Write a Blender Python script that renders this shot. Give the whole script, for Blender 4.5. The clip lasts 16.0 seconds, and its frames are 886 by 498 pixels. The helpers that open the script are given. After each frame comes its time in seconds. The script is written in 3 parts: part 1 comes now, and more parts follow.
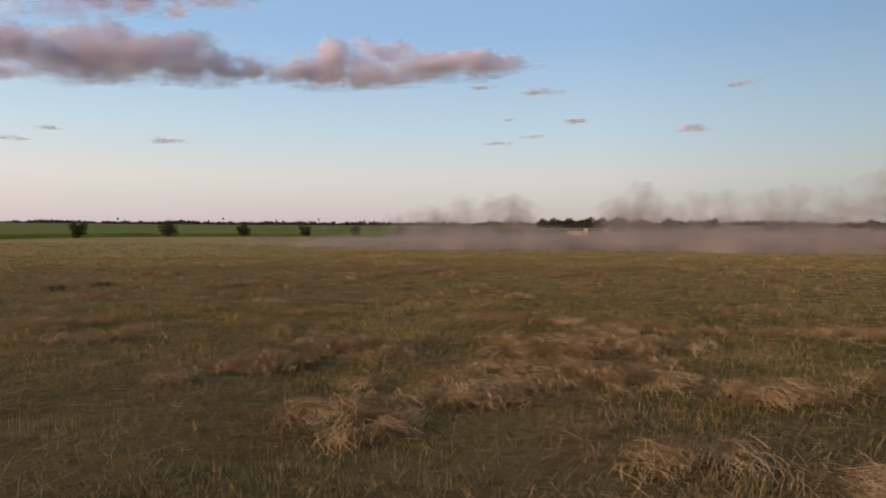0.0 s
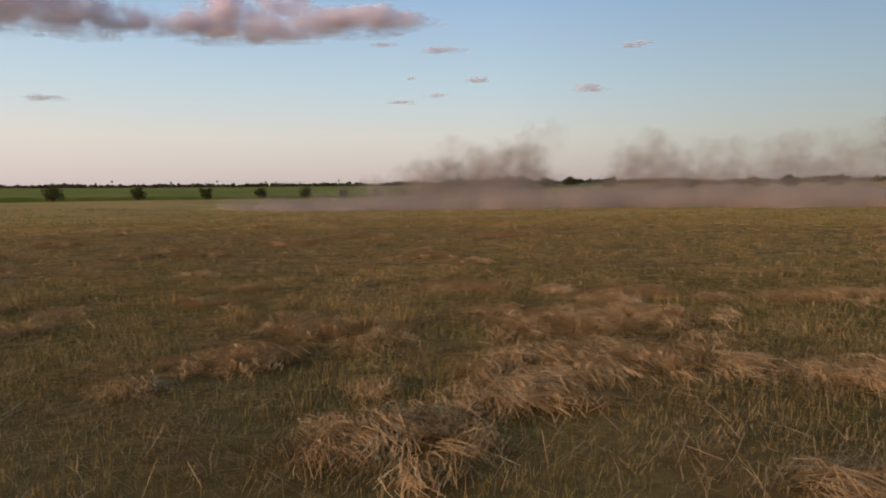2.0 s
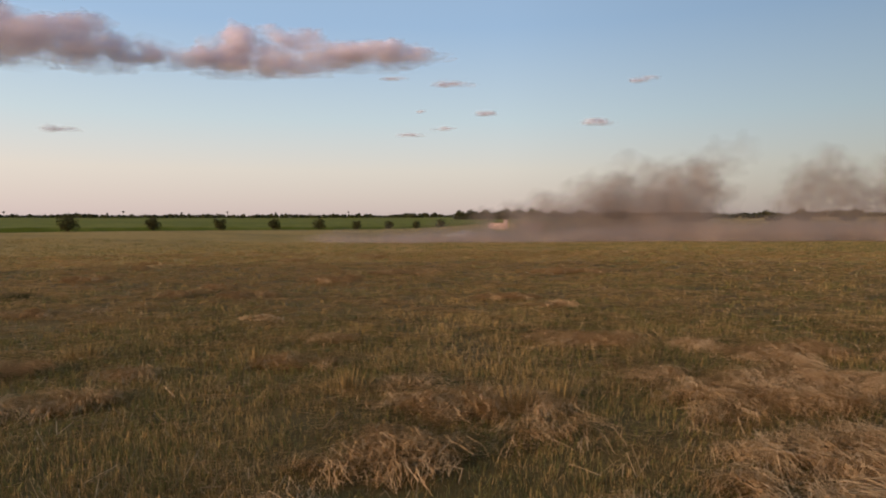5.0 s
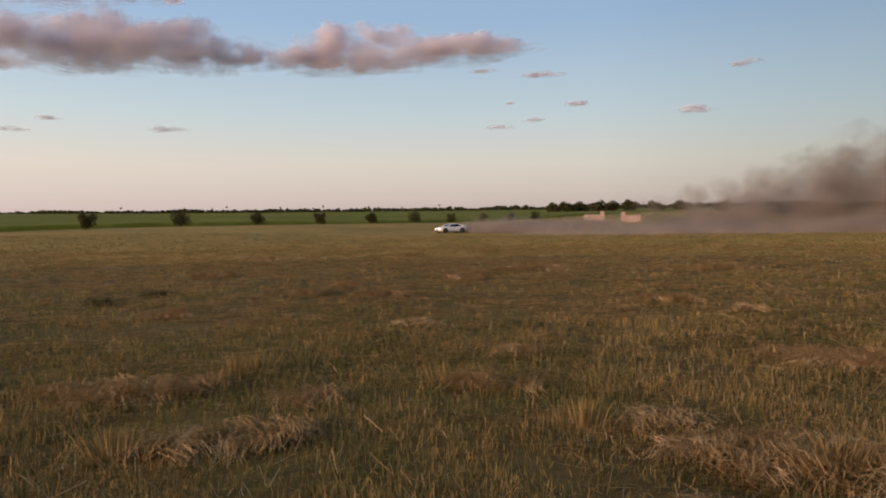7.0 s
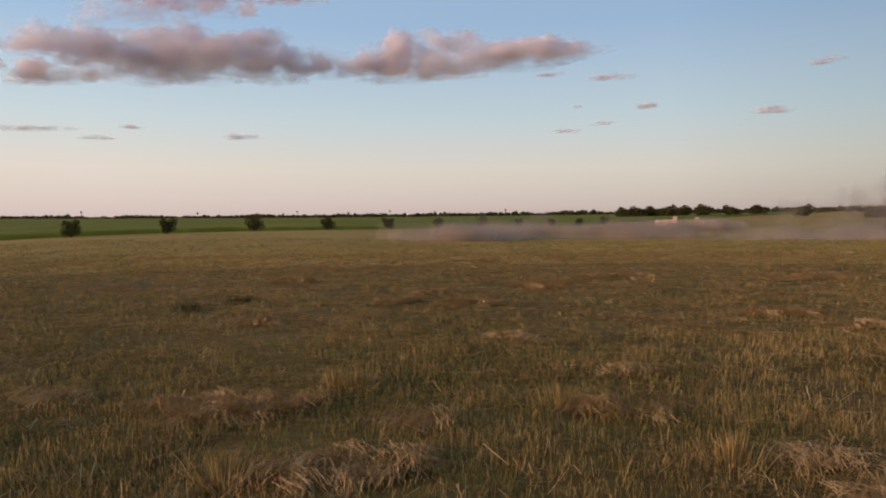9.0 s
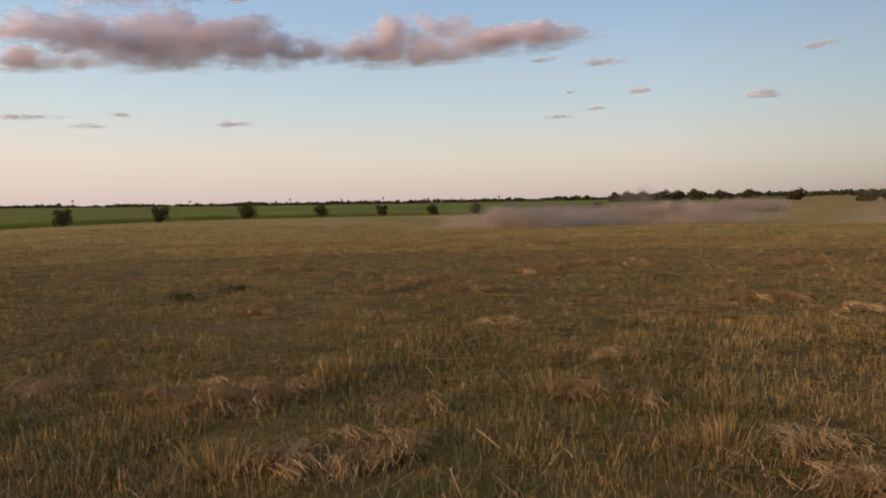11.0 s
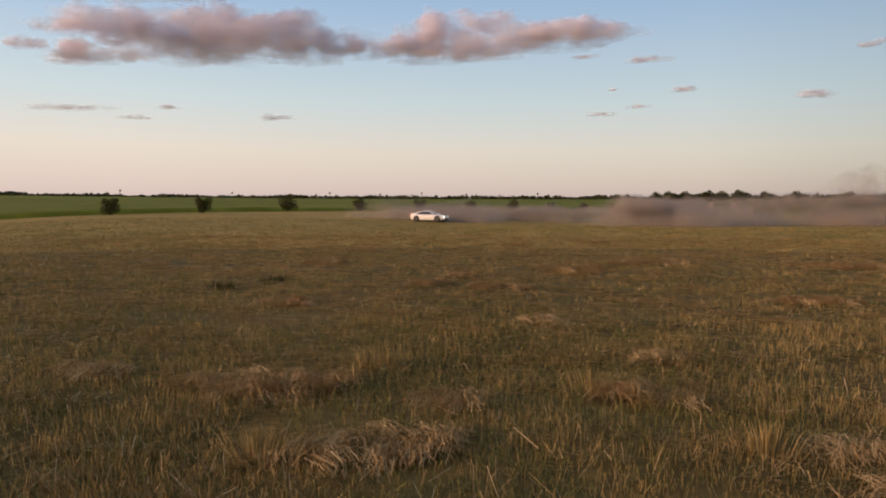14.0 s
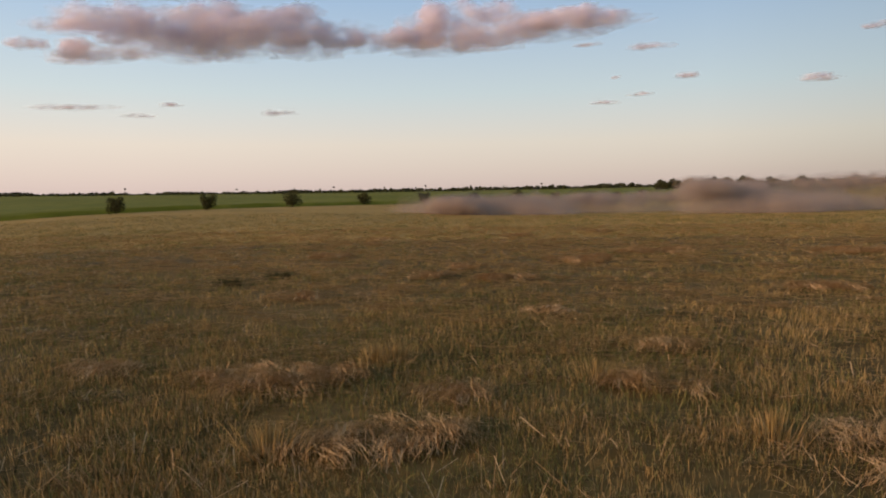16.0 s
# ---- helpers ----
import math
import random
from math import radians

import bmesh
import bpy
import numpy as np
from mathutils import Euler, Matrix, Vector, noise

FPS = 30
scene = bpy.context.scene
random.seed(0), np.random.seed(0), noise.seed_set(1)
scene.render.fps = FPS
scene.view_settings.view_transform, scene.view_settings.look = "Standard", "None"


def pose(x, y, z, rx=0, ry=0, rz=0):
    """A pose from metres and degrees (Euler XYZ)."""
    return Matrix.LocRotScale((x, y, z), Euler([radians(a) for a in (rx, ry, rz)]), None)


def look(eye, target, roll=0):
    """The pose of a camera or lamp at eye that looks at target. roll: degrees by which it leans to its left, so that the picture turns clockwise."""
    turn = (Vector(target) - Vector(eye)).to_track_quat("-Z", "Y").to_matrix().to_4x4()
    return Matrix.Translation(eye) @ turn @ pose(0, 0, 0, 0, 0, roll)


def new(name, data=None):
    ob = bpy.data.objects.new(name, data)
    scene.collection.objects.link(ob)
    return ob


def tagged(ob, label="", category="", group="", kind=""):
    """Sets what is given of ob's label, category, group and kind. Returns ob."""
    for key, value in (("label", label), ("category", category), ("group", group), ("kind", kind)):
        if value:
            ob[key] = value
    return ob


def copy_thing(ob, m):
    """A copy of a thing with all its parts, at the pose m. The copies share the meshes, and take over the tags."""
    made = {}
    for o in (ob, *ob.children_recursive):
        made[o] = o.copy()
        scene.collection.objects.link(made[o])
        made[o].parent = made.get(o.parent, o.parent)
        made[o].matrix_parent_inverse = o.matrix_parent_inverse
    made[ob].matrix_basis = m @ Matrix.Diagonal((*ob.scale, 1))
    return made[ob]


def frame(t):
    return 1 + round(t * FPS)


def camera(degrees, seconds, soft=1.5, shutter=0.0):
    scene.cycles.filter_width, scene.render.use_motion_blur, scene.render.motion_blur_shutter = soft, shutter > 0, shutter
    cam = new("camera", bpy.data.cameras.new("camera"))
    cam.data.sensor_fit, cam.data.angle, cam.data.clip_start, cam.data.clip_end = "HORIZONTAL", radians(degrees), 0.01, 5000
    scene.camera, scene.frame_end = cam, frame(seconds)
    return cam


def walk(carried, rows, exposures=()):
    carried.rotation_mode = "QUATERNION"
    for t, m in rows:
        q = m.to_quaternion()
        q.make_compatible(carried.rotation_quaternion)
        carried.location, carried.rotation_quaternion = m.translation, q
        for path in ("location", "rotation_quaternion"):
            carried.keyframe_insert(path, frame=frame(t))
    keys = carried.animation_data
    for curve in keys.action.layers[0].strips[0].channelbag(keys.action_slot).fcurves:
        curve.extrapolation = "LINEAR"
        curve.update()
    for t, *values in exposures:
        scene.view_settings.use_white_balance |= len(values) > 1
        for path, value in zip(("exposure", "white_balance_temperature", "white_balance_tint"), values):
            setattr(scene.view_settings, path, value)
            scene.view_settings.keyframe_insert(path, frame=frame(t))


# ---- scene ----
cam = camera(65.6, 16.0, soft=2.0)
PATH = [
    (0, (0.456, 0.675, 1.369), (0.326, 2.67, 1.337), 0.1),
    (0.5, (0.197, 1.07, 1.41), (0.178, 3.07, 1.39), -1.3),
    (1, (0.009, 1.393, 1.417), (0.016, 3.393, 1.392), 0.7),
    (1.5, (-0.306, 1.574, 1.391), (-0.245, 3.572, 1.332), -1.3),
    (2, (-0.561, 1.922, 1.393), (-0.417, 3.911, 1.244), -0.7),
    (2.5, (-0.756, 2.256, 1.402), (-0.714, 4.255, 1.337), 1.2),
    (3, (-1.11, 2.46, 1.381), (-0.952, 4.452, 1.304), -1.2),
    (3.2, (-1.198, 2.567, 1.399), (-1.056, 4.558, 1.28), -1.7),
    (5.3, (-2.071, 3.555, 1.472), (-1.94, 5.55, 1.42), -0.0),
    (5.5, (-2.274, 3.638, 1.478), (-2.111, 5.63, 1.419), -0.5),
    (6, (-2.503, 4.057, 1.513), (-2.583, 6.052, 1.399), -1.3),
    (6.5, (-2.703, 4.398, 1.511), (-2.953, 6.382, 1.483), 1.1),
    (7, (-2.973, 4.708, 1.496), (-3.109, 6.702, 1.421), -0.7),
    (7.5, (-3.144, 4.914, 1.509), (-3.311, 6.906, 1.442), -0.6),
    (8, (-3.244, 5.118, 1.522), (-3.567, 7.092, 1.52), 0.1),
    (8.5, (-3.345, 5.141, 1.54), (-3.589, 7.126, 1.514), -1.3),
    (9, (-3.417, 5.092, 1.541), (-3.741, 7.065, 1.482), -0.6),
    (11.3, (-3.399, 5.053, 1.551), (-3.703, 7.027, 1.445), -1.0),
    (11.5, (-3.403, 5.071, 1.54), (-3.714, 7.043, 1.426), -0.3),
    (12, (-3.42, 5.076, 1.545), (-3.748, 7.045, 1.424), 0.1),
    (12.5, (-3.434, 5.077, 1.543), (-3.811, 7.037, 1.419), 0.2),
    (13, (-3.439, 5.077, 1.543), (-3.868, 7.027, 1.433), -0.5),
    (13.5, (-3.433, 5.079, 1.543), (-3.844, 7.033, 1.437), 0.1),
    (14, (-3.433, 5.076, 1.548), (-3.845, 7.03, 1.439), 0.2),
    (14.5, (-3.427, 5.06, 1.545), (-3.839, 7.014, 1.432), -0.1),
    (15, (-3.426, 5.054, 1.546), (-3.822, 7.01, 1.421), -0.6),
    (15.5, (-3.43, 5.065, 1.549), (-3.825, 7.022, 1.419), -0.7),
    (16, (-3.418, 5.057, 1.552), (-3.845, 7.007, 1.42), -1.0),
]
walk(cam, [(t, look(eye, aim, roll)) for t, eye, aim, roll in PATH],
     exposures=[(0, -0.03, 6450, 10), (3, -0.04, 6850, 11), (5.5, 0.0, 7050, 12), (6, 0.1, 7150, 12), (6.5, -0.08, 7050, 12), (9, -0.08, 7000, 12), (11.5, -0.02, 7150, 12), (16, 0.0, 7200, 12.5)])


# ---- light ----
world = bpy.data.worlds.new("evening_sky")
scene.world = world
world.use_nodes = True
SUN_EL, SUN_AZ = 13.5, 229.0      # degrees; azimuth clockwise from +y: low, to the left of the camera and a little behind it
wn, wl = world.node_tree.nodes, world.node_tree.links
wn.clear()
sky = wn.new("ShaderNodeTexSky")
sky.sky_type, sky.sun_disc = "NISHITA", False
sky.sun_elevation, sky.sun_rotation = radians(SUN_EL), radians(SUN_AZ)
sky.air_density, sky.dust_density, sky.ozone_density = 1.0, 2.5, 2.0
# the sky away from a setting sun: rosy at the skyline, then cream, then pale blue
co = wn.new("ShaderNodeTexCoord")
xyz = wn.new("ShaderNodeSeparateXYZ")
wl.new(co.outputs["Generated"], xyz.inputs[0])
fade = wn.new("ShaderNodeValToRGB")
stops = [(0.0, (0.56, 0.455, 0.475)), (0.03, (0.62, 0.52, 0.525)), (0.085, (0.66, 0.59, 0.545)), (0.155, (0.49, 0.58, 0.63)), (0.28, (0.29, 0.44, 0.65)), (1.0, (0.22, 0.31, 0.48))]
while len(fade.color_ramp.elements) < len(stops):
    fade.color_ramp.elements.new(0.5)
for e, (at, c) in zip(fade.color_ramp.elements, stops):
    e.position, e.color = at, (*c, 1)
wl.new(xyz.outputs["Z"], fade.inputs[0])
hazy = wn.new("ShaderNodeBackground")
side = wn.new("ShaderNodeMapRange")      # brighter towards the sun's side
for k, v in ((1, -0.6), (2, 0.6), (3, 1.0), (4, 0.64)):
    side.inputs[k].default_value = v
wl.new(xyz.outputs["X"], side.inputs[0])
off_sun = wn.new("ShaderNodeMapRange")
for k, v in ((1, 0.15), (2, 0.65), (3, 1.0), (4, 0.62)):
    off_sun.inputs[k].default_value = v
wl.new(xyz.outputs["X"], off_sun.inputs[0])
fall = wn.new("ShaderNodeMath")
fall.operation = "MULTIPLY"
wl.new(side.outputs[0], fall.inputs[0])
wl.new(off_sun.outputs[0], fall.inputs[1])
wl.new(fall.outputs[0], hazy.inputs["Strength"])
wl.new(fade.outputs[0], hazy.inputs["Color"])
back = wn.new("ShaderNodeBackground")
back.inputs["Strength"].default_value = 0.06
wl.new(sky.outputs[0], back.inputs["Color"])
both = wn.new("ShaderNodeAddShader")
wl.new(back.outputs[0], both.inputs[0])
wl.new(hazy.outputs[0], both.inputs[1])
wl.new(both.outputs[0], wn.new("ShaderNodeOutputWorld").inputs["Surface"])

sun = new("sun", bpy.data.lights.new("sun", "SUN"))
sun.data.energy, sun.data.angle, sun.data.color = 3.1, radians(8), (1.0, 0.56, 0.30)
sun.matrix_world = look((0, 0, 0), (-math.sin(radians(SUN_AZ)) * math.cos(radians(SUN_EL)), -math.cos(radians(SUN_AZ)) * math.cos(radians(SUN_EL)), -math.sin(radians(SUN_EL))))
scene.cycles.transparent_max_bounces = 160


# ---- materials ----
def material(name, stops, scale=6.0, rough=0.9, bump=0.0, island=0.0, obj_random=0.0, big=0.0, metal=0.0, translucent=0.0, detail=6.0):
    """Noise through a colour ramp, with slower noise and piece-to-piece spread on top."""
    m = bpy.data.materials.new(name)
    m.use_nodes = True
    n, l = m.node_tree.nodes, m.node_tree.links
    bsdf = n["Principled BSDF"]
    bsdf.inputs["Roughness"].default_value = rough
    bsdf.inputs["Metallic"].default_value = metal
    bsdf.inputs["Specular IOR Level"].default_value = 0.08
    co = n.new("ShaderNodeTexCoord")
    no = n.new("ShaderNodeTexNoise")
    no.inputs["Scale"].default_value, no.inputs["Detail"].default_value = scale, detail
    l.new(co.outputs["Object"], no.inputs["Vector"])
    value = no.outputs["Fac"]

    def mixed(a, b, k):
        x = n.new("ShaderNodeMix")
        x.inputs[0].default_value = k
        l.new(a, x.inputs[2])
        l.new(b, x.inputs[3])
        return x.outputs[0]
    if big:
        nb = n.new("ShaderNodeTexNoise")
        nb.inputs["Scale"].default_value, nb.inputs["Detail"].default_value = big, 3.0
        l.new(co.outputs["Object"], nb.inputs["Vector"])
        value = mixed(value, nb.outputs["Fac"], 0.5)
    if island:
        value = mixed(value, n.new("ShaderNodeNewGeometry").outputs["Random Per Island"], island)
    if obj_random:
        value = mixed(value, n.new("ShaderNodeObjectInfo").outputs["Random"], obj_random)
    ramp = n.new("ShaderNodeValToRGB")
    el = ramp.color_ramp.elements
    while len(el) < len(stops):
        el.new(0.5)
    for e, (p, c) in zip(el, stops):
        e.position, e.color = p, (*c, 1)
    l.new(value, ramp.inputs[0])
    l.new(ramp.outputs[0], bsdf.inputs["Base Color"])
    if bump:
        b = n.new("ShaderNodeBump")
        b.inputs["Strength"].default_value = bump
        l.new(no.outputs["Fac"], b.inputs["Height"])
        l.new(b.outputs[0], bsdf.inputs["Normal"])
    if translucent:
        tr, mx = n.new("ShaderNodeBsdfTranslucent"), n.new("ShaderNodeMixShader")
        mx.inputs[0].default_value = translucent
        l.new(ramp.outputs[0], tr.inputs[0])
        l.new(bsdf.outputs[0], mx.inputs[1])
        l.new(tr.outputs[0], mx.inputs[2])
        l.new(mx.outputs[0], n["Material Output"].inputs["Surface"])
    return m


def plain(name, colour, rough=0.5, metal=0.0, glow=0.0, coat=0.0):
    m = bpy.data.materials.new(name)
    m.use_nodes = True
    b = m.node_tree.nodes["Principled BSDF"]
    b.inputs["Base Color"].default_value = (*colour, 1)
    b.inputs["Roughness"].default_value, b.inputs["Metallic"].default_value = rough, metal
    b.inputs["Coat Weight"].default_value = coat
    if glow:
        b.inputs["Emission Color"].default_value = (1.0, 0.93, 0.82, 1) if colour[2] > 0.3 else (*colour, 1)
        b.inputs["Emission Strength"].default_value = glow
    return m


M_SOIL = material("field_soil", [(0.3, (0.055, 0.042, 0.016)), (0.5, (0.115, 0.08, 0.027)), (0.7, (0.20, 0.13, 0.042))], scale=9.0, bump=0.5, big=0.25)
M_FIELD = material("far_stubble", [(0.3, (0.165, 0.125, 0.036)), (0.5, (0.285, 0.195, 0.055)), (0.7, (0.42, 0.27, 0.085))], scale=1.2, big=0.07, bump=0.5)
M_STUBBLE = material("stubble", [(0.25, (0.135, 0.112, 0.052)), (0.43, (0.235, 0.18, 0.078)), (0.56, (0.35, 0.25, 0.105)), (0.75, (0.52, 0.375, 0.175))], scale=0.9, island=0.45, big=0.12, translucent=0.3)
M_GREEN = material("weed_leaf", [(0.25, (0.085, 0.092, 0.034)), (0.55, (0.165, 0.16, 0.058)), (0.8, (0.27, 0.23, 0.09))], scale=0.6, island=0.5, translucent=0.35)
# for dark weed tufts, and undergrowth that partly stands in for lens falloff
M_DARKWEED = material("dark_weed", [(0.25, (0.04, 0.042, 0.02)), (0.55, (0.085, 0.08, 0.035)), (0.8, (0.15, 0.13, 0.06))], scale=0.8, island=0.5, translucent=0.25)
M_STRAW = material("cut_straw", [(0.15, (0.26, 0.17, 0.078)), (0.5, (0.48, 0.33, 0.165)), (0.8, (0.68, 0.50, 0.28))], scale=1.5, island=0.6, translucent=0.2)
# straw bed, its colour darkened to give the shade deep between the stalks
M_STRAW_SHADE = material("shaded_straw_bed", [(0.3, (0.05, 0.035, 0.015)), (0.7, (0.19, 0.13, 0.06))], scale=22.0, bump=0.8)
M_CROP = material("green_crop", [(0.3, (0.085, 0.095, 0.008)), (0.5, (0.13, 0.14, 0.013)), (0.7, (0.20, 0.19, 0.028))], scale=0.25, bump=0.4, big=0.02)
M_BUSH = material("bush_leaf", [(0.2, (0.028, 0.032, 0.013)), (0.8, (0.08, 0.082, 0.033))], scale=1.0, island=0.6, translucent=0.2)
M_WOOD = material("bark", [(0.3, (0.035, 0.025, 0.018)), (0.7, (0.10, 0.075, 0.055))], scale=12.0, bump=0.5)
M_FAR = material("far_wood", [(0.3, (0.018, 0.022, 0.012)), (0.7, (0.045, 0.05, 0.024))], scale=0.2, island=0.5)
M_WALL = material("gate_plaster", [(0.3, (0.36, 0.27, 0.25)), (0.7, (0.50, 0.385, 0.355))], scale=2.0, bump=0.2)


def airy(name, stops, scale, face, through_light, low=0.35, high=0.7):
    """Droplets or dust in the air: each shell lets most light pass, and noise makes it patchy."""
    m = bpy.data.materials.new(name)
    m.use_nodes = True
    n, l = m.node_tree.nodes, m.node_tree.links
    n.remove(n["Principled BSDF"])
    co, no = n.new("ShaderNodeTexCoord"), n.new("ShaderNodeTexNoise")
    no.inputs["Scale"].default_value, no.inputs["Detail"].default_value = scale, 4.0
    l.new(co.outputs["Object"], no.inputs["Vector"])
    ramp = n.new("ShaderNodeValToRGB")
    for e, (p, c) in zip(ramp.color_ramp.elements, stops):
        e.position, e.color = p, (*c, 1)
    l.new(no.outputs["Fac"], ramp.inputs[0])
    df, tr, both_sides = n.new("ShaderNodeBsdfDiffuse"), n.new("ShaderNodeBsdfTranslucent"), n.new("ShaderNodeMixShader")
    l.new(ramp.outputs[0], df.inputs[0])
    l.new(ramp.outputs[0], tr.inputs[0])
    both_sides.inputs[0].default_value = through_light
    l.new(df.outputs[0], both_sides.inputs[1])
    l.new(tr.outputs[0], both_sides.inputs[2])
    thick = n.new("ShaderNodeMapRange")
    thick.interpolation_type = "SMOOTHSTEP"
    for k, v in ((1, low), (2, high), (3, face * 0.15), (4, face)):
        thick.inputs[k].default_value = v
    l.new(no.outputs["Fac"], thick.inputs[0])
    clear, out = n.new("ShaderNodeBsdfTransparent"), n.new("ShaderNodeMixShader")
    l.new(thick.outputs[0], out.inputs[0])
    l.new(clear.outputs[0], out.inputs[1])
    l.new(both_sides.outputs[0], out.inputs[2])
    l.new(out.outputs[0], n["Material Output"].inputs["Surface"])
    return m


DUST_TONE = [(0.3, (0.44, 0.375, 0.325)), (0.7, (0.56, 0.48, 0.42))]
M_DUST = airy("dust", DUST_TONE, 0.30, 0.09, 0.5)
M_PLUME = airy("thin_dust", DUST_TONE, 0.2, 0.037, 0.5, 0.34, 0.66)
M_WISP = airy("fresh_dust", DUST_TONE, 0.8, 0.10, 0.5)
M_CLOUD = airy("cloud_droplets", [(0.3, (0.90, 0.88, 0.95)), (0.7, (0.96, 0.93, 0.99))], 0.008, 0.10, 0.5, 0.36, 0.6)
M_VEIL = airy("thin_cloud_droplets", [(0.3, (0.90, 0.88, 0.95)), (0.7, (0.96, 0.93, 0.99))], 0.018, 0.075, 0.4)
M_PAINT = plain("white_paint", (0.78, 0.77, 0.76), 0.28, coat=0.6)
M_GLASS = plain("dark_glass", (0.012, 0.015, 0.018), 0.12)
M_TYRE = plain("tyre_rubber", (0.02, 0.02, 0.02), 0.8)
M_RIM = plain("rim_alloy", (0.09, 0.09, 0.09), 0.45, 0.3)
M_BLACK = plain("black_trim", (0.02, 0.02, 0.022), 0.55)
M_LAMP = plain("headlight_glass", (0.95, 0.95, 0.9), 0.2, glow=4.5)
M_TAIL = plain("tail_light_glass", (0.55, 0.02, 0.015), 0.25, glow=0.6)
M_PLATE = plain("plate_grey", (0.6, 0.6, 0.58), 0.5)


# ---- the lie of the land ----
def smooth(a, b, v):
    k = min(1.0, max(0.0, (v - a) / (b - a)))
    return k * k * (3 - 2 * k)


EDGE = (-53.1, 86.5)               # where the first bush of the row stands
STEP = (6.94, 11.89)               # from one bush of the row to the next


def edge_gap(x, y):
    """Metres from the row of bushes, towards the mown field."""
    return 0.864 * (x - EDGE[0]) - 0.504 * (y - EDGE[1])


def height(x, y):
    q, r = edge_gap(x, y), math.hypot(x, y)
    along = max(-30.0, 0.504 * (x - EDGE[0]) + 0.864 * (y - EDGE[1]))
    rise = (1.6 - 0.31 * math.exp(-along / 17)) * (1 - smooth(0, 42, q))
    far = 0.0225 * max(0.0, r - 150) * smooth(150, 240, r)
    if r > 900:
        far = 0.0225 * 750 + 0.004 * (r - 900)
    return rise + far


def link(name, verts, faces, mat, smooth_shade=False):
    me = bpy.data.meshes.new(name)
    me.from_pydata(verts, [], faces)
    me.materials.append(mat)
    if smooth_shade:
        me.shade_smooth()
    return new(name, me)


def part(name, bm, mat, parent=None, label="", sm=False):
    me = bpy.data.meshes.new(name)
    bm.to_mesh(me)
    bm.free()
    me.materials.append(mat)
    if sm:
        me.shade_smooth()
    ob = new(name, me)
    ob.parent = parent
    if label:
        ob["label"] = label
    return ob


def ground_sheet():
    rs = [0.0, 1.2] + [1.2 * 1.115 ** k for k in range(1, 74)] + [4300.0]
    n = 180
    verts, faces = [(0, 0, 0)], []
    for r in rs[1:]:
        for k in range(n):
            a = 2 * math.pi * k / n
            x, y = r * math.sin(a), r * math.cos(a)
            z = height(x, y) + (0.05 * noise.noise((x * 0.7, y * 0.7, 0)) if r < 60 else 0.0)
            verts.append((x, y, z))
    for k in range(n):
        faces.append((0, 1 + k, 1 + (k + 1) % n))
    for i in range(len(rs) - 2):
        for k in range(n):
            a, b = 1 + i * n + k, 1 + i * n + (k + 1) % n
            faces.append((a, a + n, b + n, b))
    ob = link("ground", verts, faces, M_SOIL, True)
    ob.data.materials.append(M_FIELD)
    for f in ob.data.polygons:
        if f.center.xy.length > 34:
            f.material_index = 1
    return tagged(ob, "dry golden-brown ground of a mown hay field", "ground", kind="structure")


ground_sheet()


def crop_field():
    """Low green crop behind the bushes, a sheet with an uneven top and a front edge."""
    rng = random.Random(5)
    verts, faces = [], []
    cols, rws = 150, 60
    for j in range(rws):
        back_by = 3.0 + 0.9 * j + 0.19 * j * j
        for i in range(cols):
            along = -220 + i * 4.0 * (1 + j * 0.03)
            x = EDGE[0] + 0.504 * along - 0.864 * back_by
            y = EDGE[1] + 0.864 * along + 0.504 * back_by
            top = 0.0 if j == 0 else 0.55 + 0.25 * noise.noise((x * 0.15, y * 0.15, 3)) + rng.uniform(-0.12, 0.12)
            verts.append((x, y, height(x, y) + top - (0.1 if j == 0 else 0)))
    for j in range(rws - 1):
        for i in range(cols - 1):
            a = j * cols + i
            faces.append((a, a + 1, a + cols + 1, a + cols))
    return tagged(link("crop", verts, faces, M_CROP, True), "even green crop standing behind the row of bushes", "crop", kind="stuff")


crop_field()


